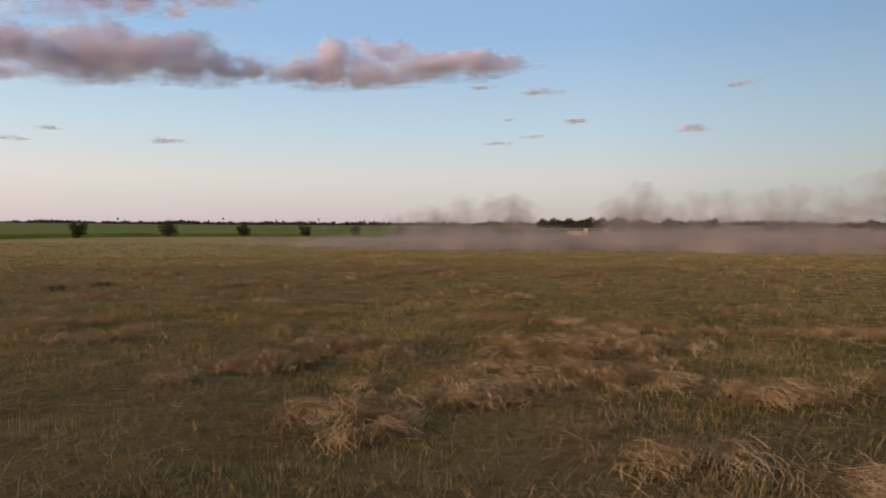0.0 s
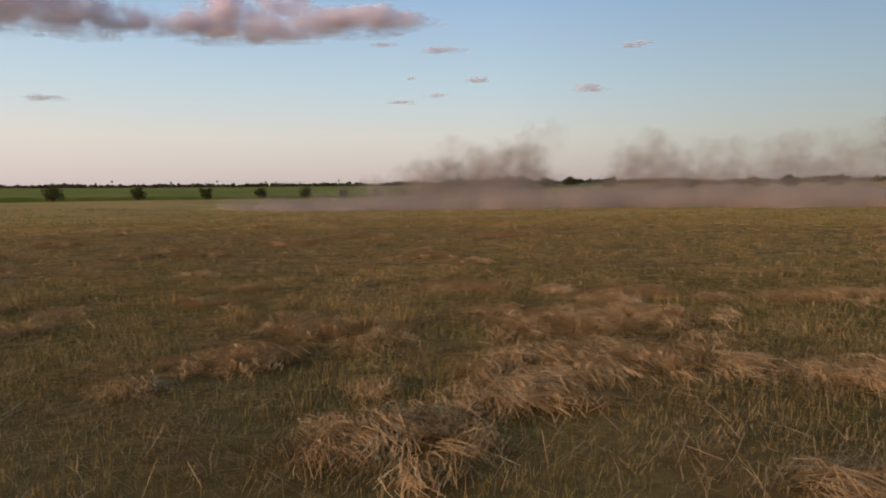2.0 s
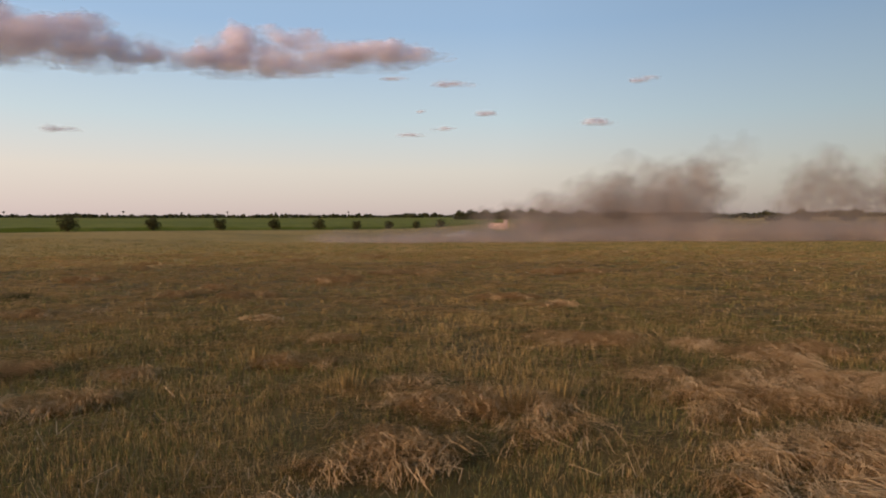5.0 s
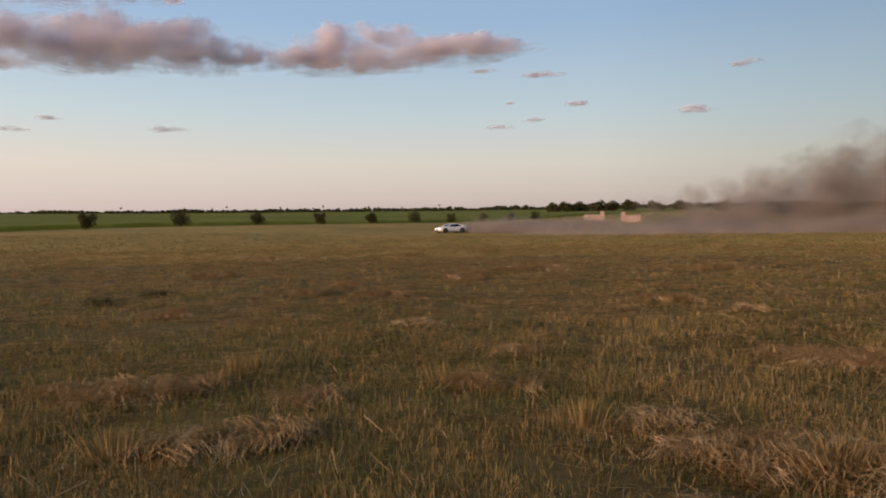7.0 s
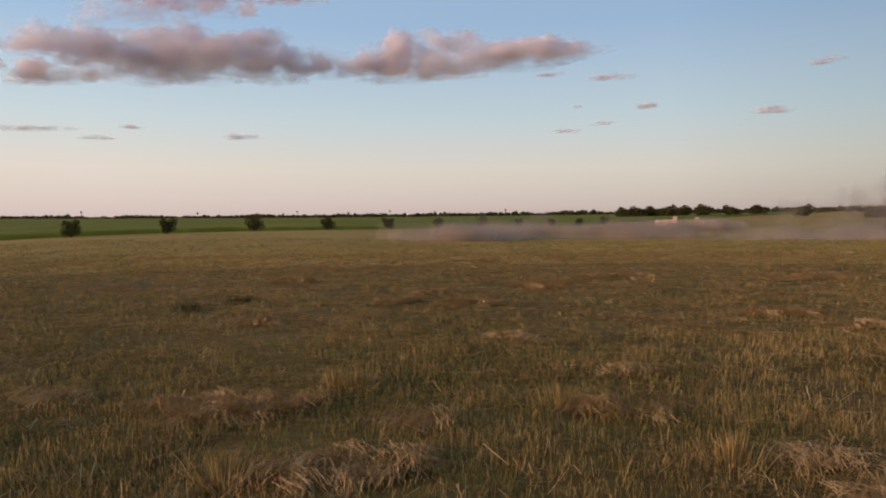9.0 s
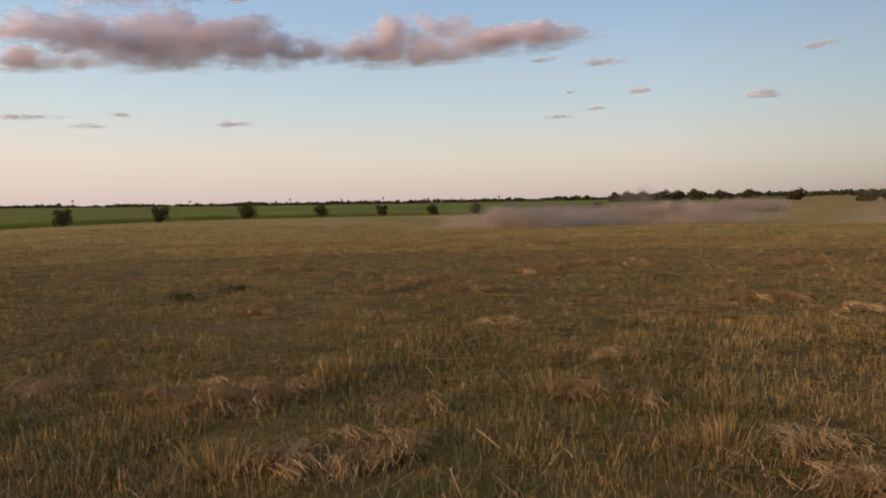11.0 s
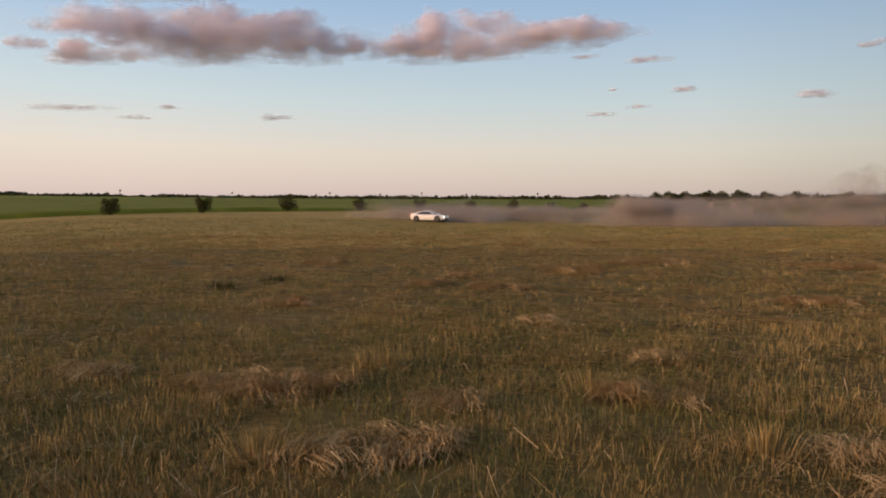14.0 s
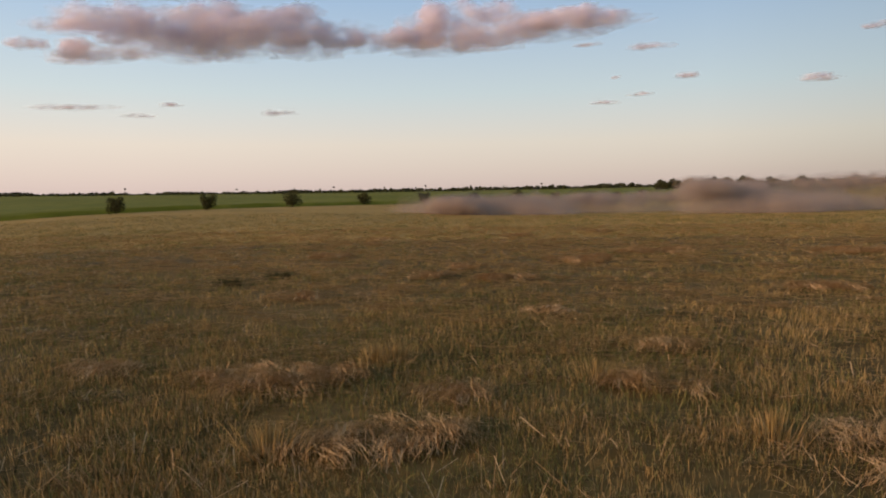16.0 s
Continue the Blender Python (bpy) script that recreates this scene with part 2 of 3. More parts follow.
# ---- stubble and weeds ----
def blades(name, count, mat, seed, r0, r1, tall, wide, power, label, category, spread=0.35, tuft=8, keep=None):
    rng = np.random.default_rng(seed)
    n = count // tuft
    r = (r0 ** power + rng.random(n) * (r1 ** power - r0 ** power)) ** (1 / power)
    a = np.radians(rng.uniform(-56, 46, n))
    x, y = -1.0 + r * np.sin(a), r * np.cos(a)
    if keep:
        m = np.array([keep(u, v) for u, v in zip(x, y)]) > rng.random(n)
        x, y, r = x[m], y[m], r[m]
    x, y, r = np.repeat(x, tuft), np.repeat(y, tuft), np.repeat(r, tuft)
    wide_by = 0.03 * np.clip(r / 5.0, 1.0, 6.0)
    x, y = x + rng.normal(0, 1, len(x)) * wide_by, y + rng.normal(0, 1, len(x)) * wide_by
    k = len(x)
    z = np.array([height(u, v) for u, v in zip(x, y)]) - 0.03
    grow = np.clip(r / 8.0, 0.8, 8.0)
    h = tall * rng.uniform(0.45, 1.15, k) * np.clip(grow, 1, 1.35)
    w = wide * rng.uniform(0.6, 1.4, k) * grow
    t = rng.uniform(0, np.pi, k)
    lean, la = spread * np.abs(rng.normal(0, 1, k)) * h, rng.uniform(0, 2 * np.pi, k)
    cx, cy = np.cos(t) * w / 2, np.sin(t) * w / 2
    tx, ty = x + lean * np.cos(la), y + lean * np.sin(la)
    co = np.empty((k, 4, 3))
    co[:, 0] = np.stack([x - cx, y - cy, z], 1)
    co[:, 1] = np.stack([x + cx, y + cy, z], 1)
    co[:, 2] = np.stack([tx + cx * 0.55, ty + cy * 0.55, z + h], 1)
    co[:, 3] = np.stack([tx - cx * 0.55, ty - cy * 0.55, z + h * 0.97], 1)
    me = bpy.data.meshes.new(name)
    me.vertices.add(4 * k)
    me.vertices.foreach_set("co", co.ravel())
    me.loops.add(4 * k)
    me.loops.foreach_set("vertex_index", np.arange(4 * k, dtype=np.int32))
    me.polygons.add(k)
    me.polygons.foreach_set("loop_start", np.arange(0, 4 * k, 4, dtype=np.int32))
    me.update()
    me.validate()
    me.materials.append(mat)
    return tagged(new(name, me), label, category, kind="stuff")


# ---- heaps of cut straw ----
HEAPS = [(-1.2, 8.9, 0.8), (0.6, 12.0, 0.8), (1.3, 9.3, 0.85), (2.3, 9.1, 0.8), (0.2, 6.5, 0.6), (-0.6, 5.7, 0.65), (4.9, 10.3, 0.8), (1.7, 4.8, 0.5), (3.0, 6.7, 0.6), (0.9, 7.6, 0.7), (-1.9, 7.7, 0.65), (1.5, 7.3, 0.7), (2.5, 10.9, 0.8),
         (-6.1, 10.5, 0.75), (-4.5, 10.3, 0.42), (-4.75, 9.15, 0.62), (-2.9, 10.8, 0.48), (-2.7, 12.3, 0.36), (-7.9, 10.6, 0.4), (-1.8, 25.8, 1.0), (3.8, 25.9, 1.2), (-5.1, 18.6, 0.7), (-3.9, 22.7, 0.8), (-8.2, 15.5, 0.5), (0.4, 17.5, 0.7), (-11.0, 24.0, 0.8)]
tears = random.Random(8)             # small mats torn off round the large ones
HEAPS += [(x + tears.uniform(-1.1, 1.1), y + tears.uniform(-0.8, 0.9), w * tears.uniform(0.35, 0.6)) for x, y, w in HEAPS[:13] for _ in range(2)]
HEAPS += [(tears.uniform(-0.42, 0.3) * y - 1.0, y, tears.uniform(0.35, 0.8)) for y in (14.5, 16, 19, 21, 24, 27, 30, 33, 36, 40, 44)]


def off_heaps(x, y):
    """0 on a straw heap, 1 well off it."""
    d = min(math.hypot((x - u) / (0.95 * w), (y - v) / (0.5 * w)) for u, v, w in HEAPS)
    return 0.2 + 0.8 * smooth(0.5, 1.15, d + 0.5 * noise.noise((x * 1.7, y * 1.7, 6)))


def tuft_map(x, y):
    # stubble thins to the right, partly to imitate the lens darkening there
    return (1 - 0.45 * smooth(0.15, 0.6, (x + 2) / (y + 1))) * off_heaps(x, y) * (0.12 + 0.88 * smooth(-0.25, 0.3, noise.noise((x * 0.9, y * 0.9, 1.0)) + 0.5 * noise.noise((x * 2.7, y * 2.7, 4.0))))


def green_map(x, y):
    # more green to the right: real weeds, and some of the lens falloff
    return off_heaps(x, y) * (0.2 + 0.8 * smooth(-0.35, 0.25, 0.35 * smooth(0.1, 0.6, (x + 2) / (y + 1)) + noise.noise((x * 0.33, y * 0.2, 9.0)) + 0.4 * noise.noise((x * 1.3, y * 1.3, 2.0))))


def dark_map(x, y):
    """Where dull low weeds fill the gaps, thicker rightwards partly to imitate lens falloff."""
    return off_heaps(x, y) * (0.04 + 0.96 * smooth(-0.3, 0.35, 0.6 * smooth(-1.5, 2.5, x) - 0.35 + noise.noise((x * 0.5, y * 0.28, 21.0)) + 0.5 * noise.noise((x * 1.9, y * 1.4, 5.0))))


def near_part(x, y):
    return 1 - smooth(7, 18, math.hypot(x + 1, y))


def near_stubble(x, y):
    return tuft_map(x, y) * near_part(x, y)


def far_stubble(x, y):
    return tuft_map(x, y) * (1 - 0.8 * near_part(x, y))


def near_weeds(x, y):
    return green_map(x, y) * near_part(x, y)


def far_weeds(x, y):
    return green_map(x, y) * (1 - 0.8 * near_part(x, y))


blades("stubble", 460000, M_STUBBLE, 1, 2.0, 18, 0.088, 0.0042, 2.0, "dry golden stubble of a mown field", "stubble", 0.3, tuft=5, keep=near_stubble)
blades("stubble", 460000, M_STUBBLE, 2, 7, 85, 0.088, 0.0042, 0.3, "dry golden stubble of the farther field", "stubble", 0.3, keep=far_stubble)
blades("weeds", 260000, M_GREEN, 3, 2.0, 18, 0.085, 0.0055, 2.0, "low dull green weeds among the stubble", "weeds", 0.55, tuft=6, keep=near_weeds)
blades("weeds", 220000, M_GREEN, 4, 7, 85, 0.085, 0.0055, 0.3, "low dull green weeds of the farther field", "weeds", 0.55, keep=far_weeds)
blades("undergrowth", 150000, M_DARKWEED, 6, 2.0, 15, 0.075, 0.006, 1.8, "short dark grey-green weeds between the stalks, thickened to darken the right side", "weeds", 0.5, keep=dark_map)


def straw_heap(x, y, size, seed):
    """A torn mat of cut straw: a low uneven bed and many locks of bent stalks that lie across it."""
    rng = np.random.default_rng(seed)
    base = tagged(new("straw_heap"), "flattened heap of pinkish cut straw on the stubble", "straw heap", "straw heaps")
    base.location = (x, y, height(x, y))
    turn = rng.normal(0.25, 0.3)
    rx, ry, top = 1.05 * size, 0.56 * size, 0.10 * size ** 0.5

    def body(u, v):
        return 1 - u * u - v * v + 0.9 * noise.noise((u * 1.9 + seed, v * 1.9, seed)) + 0.5 * noise.noise((u * 4.5, v * 4.5, seed))

    def lift(u, v):
        k = min(1.2, max(0.0, body(u, v))) ** 0.7
        return top * k * (0.65 + 0.7 * noise.noise((u * 3 + seed, v * 3, 0)) + 0.5 * noise.noise((u * 8 + seed, v * 8, 0)))
    verts, faces, n = [], [], 26
    for j in range(n):
        for i in range(n):
            u, v = 2.6 * i / (n - 1) - 1.3, 2.6 * j / (n - 1) - 1.3
            verts.append((u * rx, v * ry, lift(u, v) - 0.05))
    for j in range(n - 1):
        for i in range(n - 1):
            a = j * n + i
            faces.append((a, a + 1, a + n + 1, a + n))
    # the bed shows dark through the locks as painted shade in the gaps
    mound = link("mound", verts, faces, M_STRAW_SHADE, True)
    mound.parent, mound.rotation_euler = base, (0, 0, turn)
    near = y < 14
    verts, faces = [], []
    locks = int((190 if near else 80) * size * size)
    while locks > 0:
        u, v = rng.uniform(-1.35, 1.35), rng.uniform(-1.35, 1.35)
        if body(u, v) < rng.uniform(0.0, 0.35):
            continue
        locks -= 1
        way, curl = rng.normal(0.1, 0.9), rng.normal(0, 0.9)
        for _ in range(18):
            p, q = u * rx + rng.normal(0, 0.055), v * ry + rng.normal(0, 0.035)
            length, a = rng.uniform(0.12, 0.42), way + rng.normal(0, 0.28)
            w = rng.uniform(0.0009, 0.0019) * (1 if near else 2.4)
            bow, z0 = curl + rng.normal(0, 0.3), lift(p / rx, q / ry) + rng.uniform(-0.02, 0.06) + 0.045
            tilt, s = rng.normal(0, 0.12), len(verts)
            for k in range(4):
                d = (k / 3 - 0.5) * length
                aa = a + bow * (k / 3 - 0.5)
                px, py = p + d * math.cos(aa), q + d * math.sin(aa)
                pz = z0 + d * tilt - 0.5 * d * d / length
                verts.append((px - w * math.sin(aa), py + w * math.cos(aa), pz))
                verts.append((px + w * math.sin(aa), py - w * math.cos(aa), pz + w))
            for k in range(3):
                b = s + 2 * k
                faces.append((b, b + 1, b + 3, b + 2))
    straw = link("loose_straw", verts, faces, M_STRAW)
    straw.parent, straw.rotation_euler = base, (0, 0, turn)


for i, (hx, hy, hs) in enumerate(HEAPS):
    straw_heap(hx, hy, hs, 40 + i)


def scattered_straw():
    """Loose stalks blown about between the heaps, lying in streaks."""
    rng = np.random.default_rng(9)
    verts, faces = [], []
    while len(faces) < 120000:
        r = (2.0 ** 0.5 + rng.random() * (50 ** 0.5 - 2.0 ** 0.5)) ** 2.0
        a = radians(rng.uniform(-55, 45))
        x, y = -1.0 + r * math.sin(a), r * math.cos(a)
        if noise.noise((x * 0.5, y * 1.1, 12)) + 0.5 * noise.noise((x * 1.9, y * 3.1, 7)) < rng.uniform(-0.5, 0.3):
            continue
        z = height(x, y) + rng.uniform(0.02, 0.09)
        for _ in range(7):
            u, v = x + rng.normal(0, 0.12), y + rng.normal(0, 0.05)
            d, t = rng.uniform(0.05, 0.18), rng.normal(0.1, 0.7)
            w = rng.uniform(0.0006, 0.0013) * min(8.0, max(1.0, r / 5))
            c, e, lift = math.cos(t), math.sin(t), rng.normal(0, 0.02)
            k = len(verts)
            verts += [(u - d * c - w * e, v - d * e + w * c, z - lift), (u - d * c + w * e, v - d * e - w * c, z - lift + w), (u + d * c + w * e, v + d * e - w * c, z + lift + w), (u + d * c - w * e, v + d * e + w * c, z + lift)]
            faces.append((k, k + 1, k + 2, k + 3))
    return tagged(link("scattered_straw", verts, faces, M_STRAW), "loose pale straw scattered over the stubble", "straw", kind="stuff")


scattered_straw()


def grass_tuft(x, y, mat, tall, label, seed):
    rng = random.Random(seed)
    verts, faces = [], []
    for _ in range(170):
        a, q = rng.uniform(0, 6.28), abs(rng.gauss(0, 0.07))
        u, v, h = q * math.cos(a) * 1.5, q * math.sin(a), tall * rng.uniform(0.5, 1.1)
        du, dv, w, t = u * rng.uniform(0.5, 1.4), v * rng.uniform(0.5, 1.4), rng.uniform(0.002, 0.0035), rng.uniform(0, 3.14)
        c, e, k = w * math.cos(t), w * math.sin(t), len(verts)
        verts += [(u - c, v - e, -0.02), (u + c, v + e, -0.02), (u + du * 0.5 + c, v + dv * 0.5 + e, h * 0.6), (u + du * 0.5 - c, v + dv * 0.5 - e, h * 0.6), (u + du, v + dv, h)]
        faces += [(k, k + 1, k + 2, k + 3), (k + 3, k + 2, k + 4)]
    ob = link("grass_tuft", verts, faces, mat)
    ob.location = (x, y, height(x, y))
    return tagged(ob, label, "grass tuft", "grass tufts")


TUFTS = [(-5.4, 8.9), (-5.3, 11.4), (-5.5, 11.4), (-2.3, 9.7), (-0.5, 9.1), (-0.9, 8.9), (-3.4, 11.0)]
WEEDS = [(-10.0, 18.5), (-10.4, 17.1)]
for i, (tx, ty) in enumerate(TUFTS):
    grass_tuft(tx, ty, M_STUBBLE, 0.24, "upright golden tuft of uncut grass", i)
for i, (tx, ty) in enumerate(WEEDS):
    for k in range(2):
        grass_tuft(tx + 0.15 * k, ty + 0.2 * k, M_DARKWEED, 0.2, "dark green weed tuft in the stubble", 30 + 3 * i + k)


# ---- bushes, trees and the far wood ----
def leaf_cloud(bm, rng, cx, cy, cz, rx, ry, rz, count, size):
    for _ in range(count):
        while True:
            p = Vector((rng.uniform(-1, 1), rng.uniform(-1, 1), rng.uniform(-1, 1)))
            if 0.15 < p.length < 1.0 + 0.25 * noise.noise(p * 2.3 + Vector((cx, cy, cz))):
                break
        o = Vector((cx + p.x * rx, cy + p.y * ry, cz + p.z * rz))
        m = Matrix.Translation(o) @ Euler((rng.uniform(0, 6), rng.uniform(0, 6), rng.uniform(0, 6))).to_matrix().to_4x4()
        s = size * rng.uniform(0.6, 1.4)
        bm.faces.new([bm.verts.new(m @ Vector(c)) for c in ((-s * 0.45, 0, 0), (0, -s, 0.1 * s), (s * 0.45, 0, 0), (0, s, 0.1 * s))])


def limb(bm, a, b, r0, r1, sides=7):
    a, b = Vector(a), Vector(b)
    q = (b - a).to_track_quat("Z", "Y").to_matrix()
    ring = []
    for p, r in ((a, r0), (b, r1)):
        ring.append([bm.verts.new(p + q @ Vector((r * math.cos(k * 2 * math.pi / sides), r * math.sin(k * 2 * math.pi / sides), 0))) for k in range(sides)])
    for k in range(sides):
        bm.faces.new((ring[0][k], ring[0][(k + 1) % sides], ring[1][(k + 1) % sides], ring[1][k]))


def plant(name, seed, tall, wide, leaves, leaf, trunk_h, label, category, group, mat):
    rng = random.Random(seed)
    base = tagged(new(name), label, category, group)
    bm = bmesh.new()
    limb(bm, (0, 0, -0.2), (0.03 * tall, 0, trunk_h), 0.035 * tall, 0.025 * tall)
    tips = []
    for k in range(6):
        a = k * 1.05 + rng.uniform(-0.3, 0.3)
        t = (math.cos(a) * wide * 0.32, math.sin(a) * wide * 0.32, tall * rng.uniform(0.3, 0.78))
        limb(bm, (0.03 * tall, 0, trunk_h * 0.9), t, 0.02 * tall, 0.006 * tall, 5)
        tips.append(t)
    part("trunk", bm, M_WOOD, base)
    bm = bmesh.new()
    for k, t in enumerate(tips + [(0, 0, tall * 0.72), (wide * 0.1, 0, tall * 0.42), (-wide * 0.12, 0.1, tall * 0.38)]):
        leaf_cloud(bm, rng, t[0], t[1], t[2] * rng.uniform(0.75, 1.08), wide * 0.24, wide * 0.24, tall * rng.uniform(0.2, 0.32), leaves // 9, leaf)
    part("crown", bm, mat, base)
    return base


BUSH = "dark green bush at the edge of the mown field"
kinds = [plant("bush", s, h, w, 1500, 0.11, 0.35, BUSH, "bush", "row of bushes", M_BUSH) for s, h, w in ((1, 2.3, 2.1), (2, 2.5, 2.8), (3, 2.3, 2.2))]
order = [0, 0, 1, 2, 0, 2, 1, 0, 2, 0, 1]
placed = set()
for i, k in enumerate(order):
    n_ = (-0.82, 0.04)[i] if i < 2 else i - 1
    x, y = EDGE[0] + STEP[0] * n_, EDGE[1] + STEP[1] * n_
    m = pose(x, y, height(x, y) - 0.05, 0, 0, 47 * i)
    if k in placed:
        copy_thing(kinds[k], m)
    else:
        kinds[k].matrix_basis = m
        placed.add(k)


def far_wood():
    """One sheet of small crowns all along the skyline."""
    rng = random.Random(11)
    ico = bmesh.new()
    bmesh.ops.create_icosphere(ico, subdivisions=1, radius=1)
    iv, jf = [v.co.copy() for v in ico.verts], [[v.index for v in f.verts] for f in ico.faces]
    ico.free()
    verts, faces = [], []
    for i in range(3800):
        az = rng.uniform(-62, 52)
        r = rng.uniform(560, 640) if az < 6 else rng.uniform(480, 620)
        swell = 0.5 + 0.5 * noise.noise((az * 0.35, 0, 0)) + 0.35 * noise.noise((az * 1.7, 5, 0)) + 0.3 * smooth(-35, -5, az)
        x, y = r * math.sin(radians(az)), r * math.cos(radians(az))
        rad = rng.uniform(0.7, 1.7)
        z = height(x, y) + rng.uniform(0.2, 1.0) * max(0.6, 3.4 * swell)
        s = len(verts)
        verts += [(x + v.x * rad * rng.uniform(0.8, 1.5), y + v.y * rad, z + v.z * rad * rng.uniform(0.7, 1.1)) for v in iv]
        faces += [[s + k for k in f] for f in jf]
    return tagged(link("far_wood", verts, faces, M_FAR), "dark thin line of distant trees along the skyline", "woodland", kind="stuff")


far_wood()

oak = plant("tree", 21, 7.0, 7.5, 1500, 0.5, 1.6, "round dark tree standing behind the gate", "tree", "trees behind the gate", M_BUSH)
spots = [(5.3, 330, 0.7), (6.4, 330, 0.85), (7.3, 340, 0.8), (8.6, 330, 1.0), (9.6, 345, 0.9), (11.2, 335, 1.05), (13.2, 350, 0.75), (15.0, 360, 0.75), (18.0, 350, 0.8), (22.5, 340, 0.8), (24.0, 350, 0.7), (29.0, 350, 0.8), (31, 345, 0.9), (34, 350, 0.8)]
for i, (az, r, s) in enumerate(spots):
    s *= 0.7
    x, y = r * math.sin(radians(az)) - 3, r * math.cos(radians(az))
    m = pose(x, y, height(x, y) - 0.2 - 3.2 * (1 - s), 0, 0, 70 * i)
    if i == 0:
        oak.matrix_basis = m
    else:
        copy_thing(oak, m)


def palm(seed):
    rng = random.Random(seed)
    base = tagged(new("palm"), "slim far palm above the skyline", "palm tree", "far palms")
    bm = bmesh.new()
    limb(bm, (0, 0, -0.5), (0.2, 0, 5.8), 0.13, 0.09)
    part("trunk", bm, M_WOOD, base)
    bm = bmesh.new()
    leaf_cloud(bm, rng, 0.2, 0, 5.9, 0.75, 0.75, 0.6, 90, 0.4)
    part("crown", bm, M_FAR, base)
    return base


first = palm(3)
for i, az in enumerate((-37, -29, -22.5, -21.4, -17.3, -14.7, -13.9, -10.2, -7.5, -4.4)):
    x, y = 600 * math.sin(radians(az)), 600 * math.cos(radians(az))
    m = pose(x, y, height(x, y) - (i % 3) * 0.9 - 0.6, 0, 0, 30 * i)
    if i == 0:
        first.matrix_basis = m
    else:
        copy_thing(first, m)


# ---- the gate walls ----
def box(bm, x0, x1, y0, y1, z0, z1, bevel=0.03):
    g = bmesh.ops.create_cube(bm, size=1, matrix=Matrix.LocRotScale(((x0 + x1) / 2, (y0 + y1) / 2, (z0 + z1) / 2), None, (x1 - x0, y1 - y0, z1 - z0)))
    if bevel:
        bmesh.ops.bevel(bm, geom=[e for e in bm.edges if all(v in g["verts"] for v in e.verts)], offset=bevel, segments=1, affect="EDGES")


def gate_wall(x, y, side):
    base = tagged(new("gate_wall"), "pale pink plastered wall with a taller gate pillar", "wall", "gate walls")
    base.matrix_basis = pose(x, y, height(x, y), 0, 0, -9)
    bm = bmesh.new()
    box(bm, -5.0 if side < 0 else 0.55, -0.55 if side < 0 else 4.5, -0.15, 0.15, -0.4, 1.75)
    part("wall", bm, M_WALL, base)
    bm = bmesh.new()
    box(bm, -0.55, 0.55, -0.4, 0.4, -0.4, 2.45)
    part("pillar", bm, M_WALL, base)
    bm = bmesh.new()
    box(bm, -0.64, 0.64, -0.5, 0.5, 2.45, 2.6)
    part("capstone", bm, M_WALL, base)


gate_wall(27.4, 192.5, -1)
gate_wall(32.7, 191.5, 1)


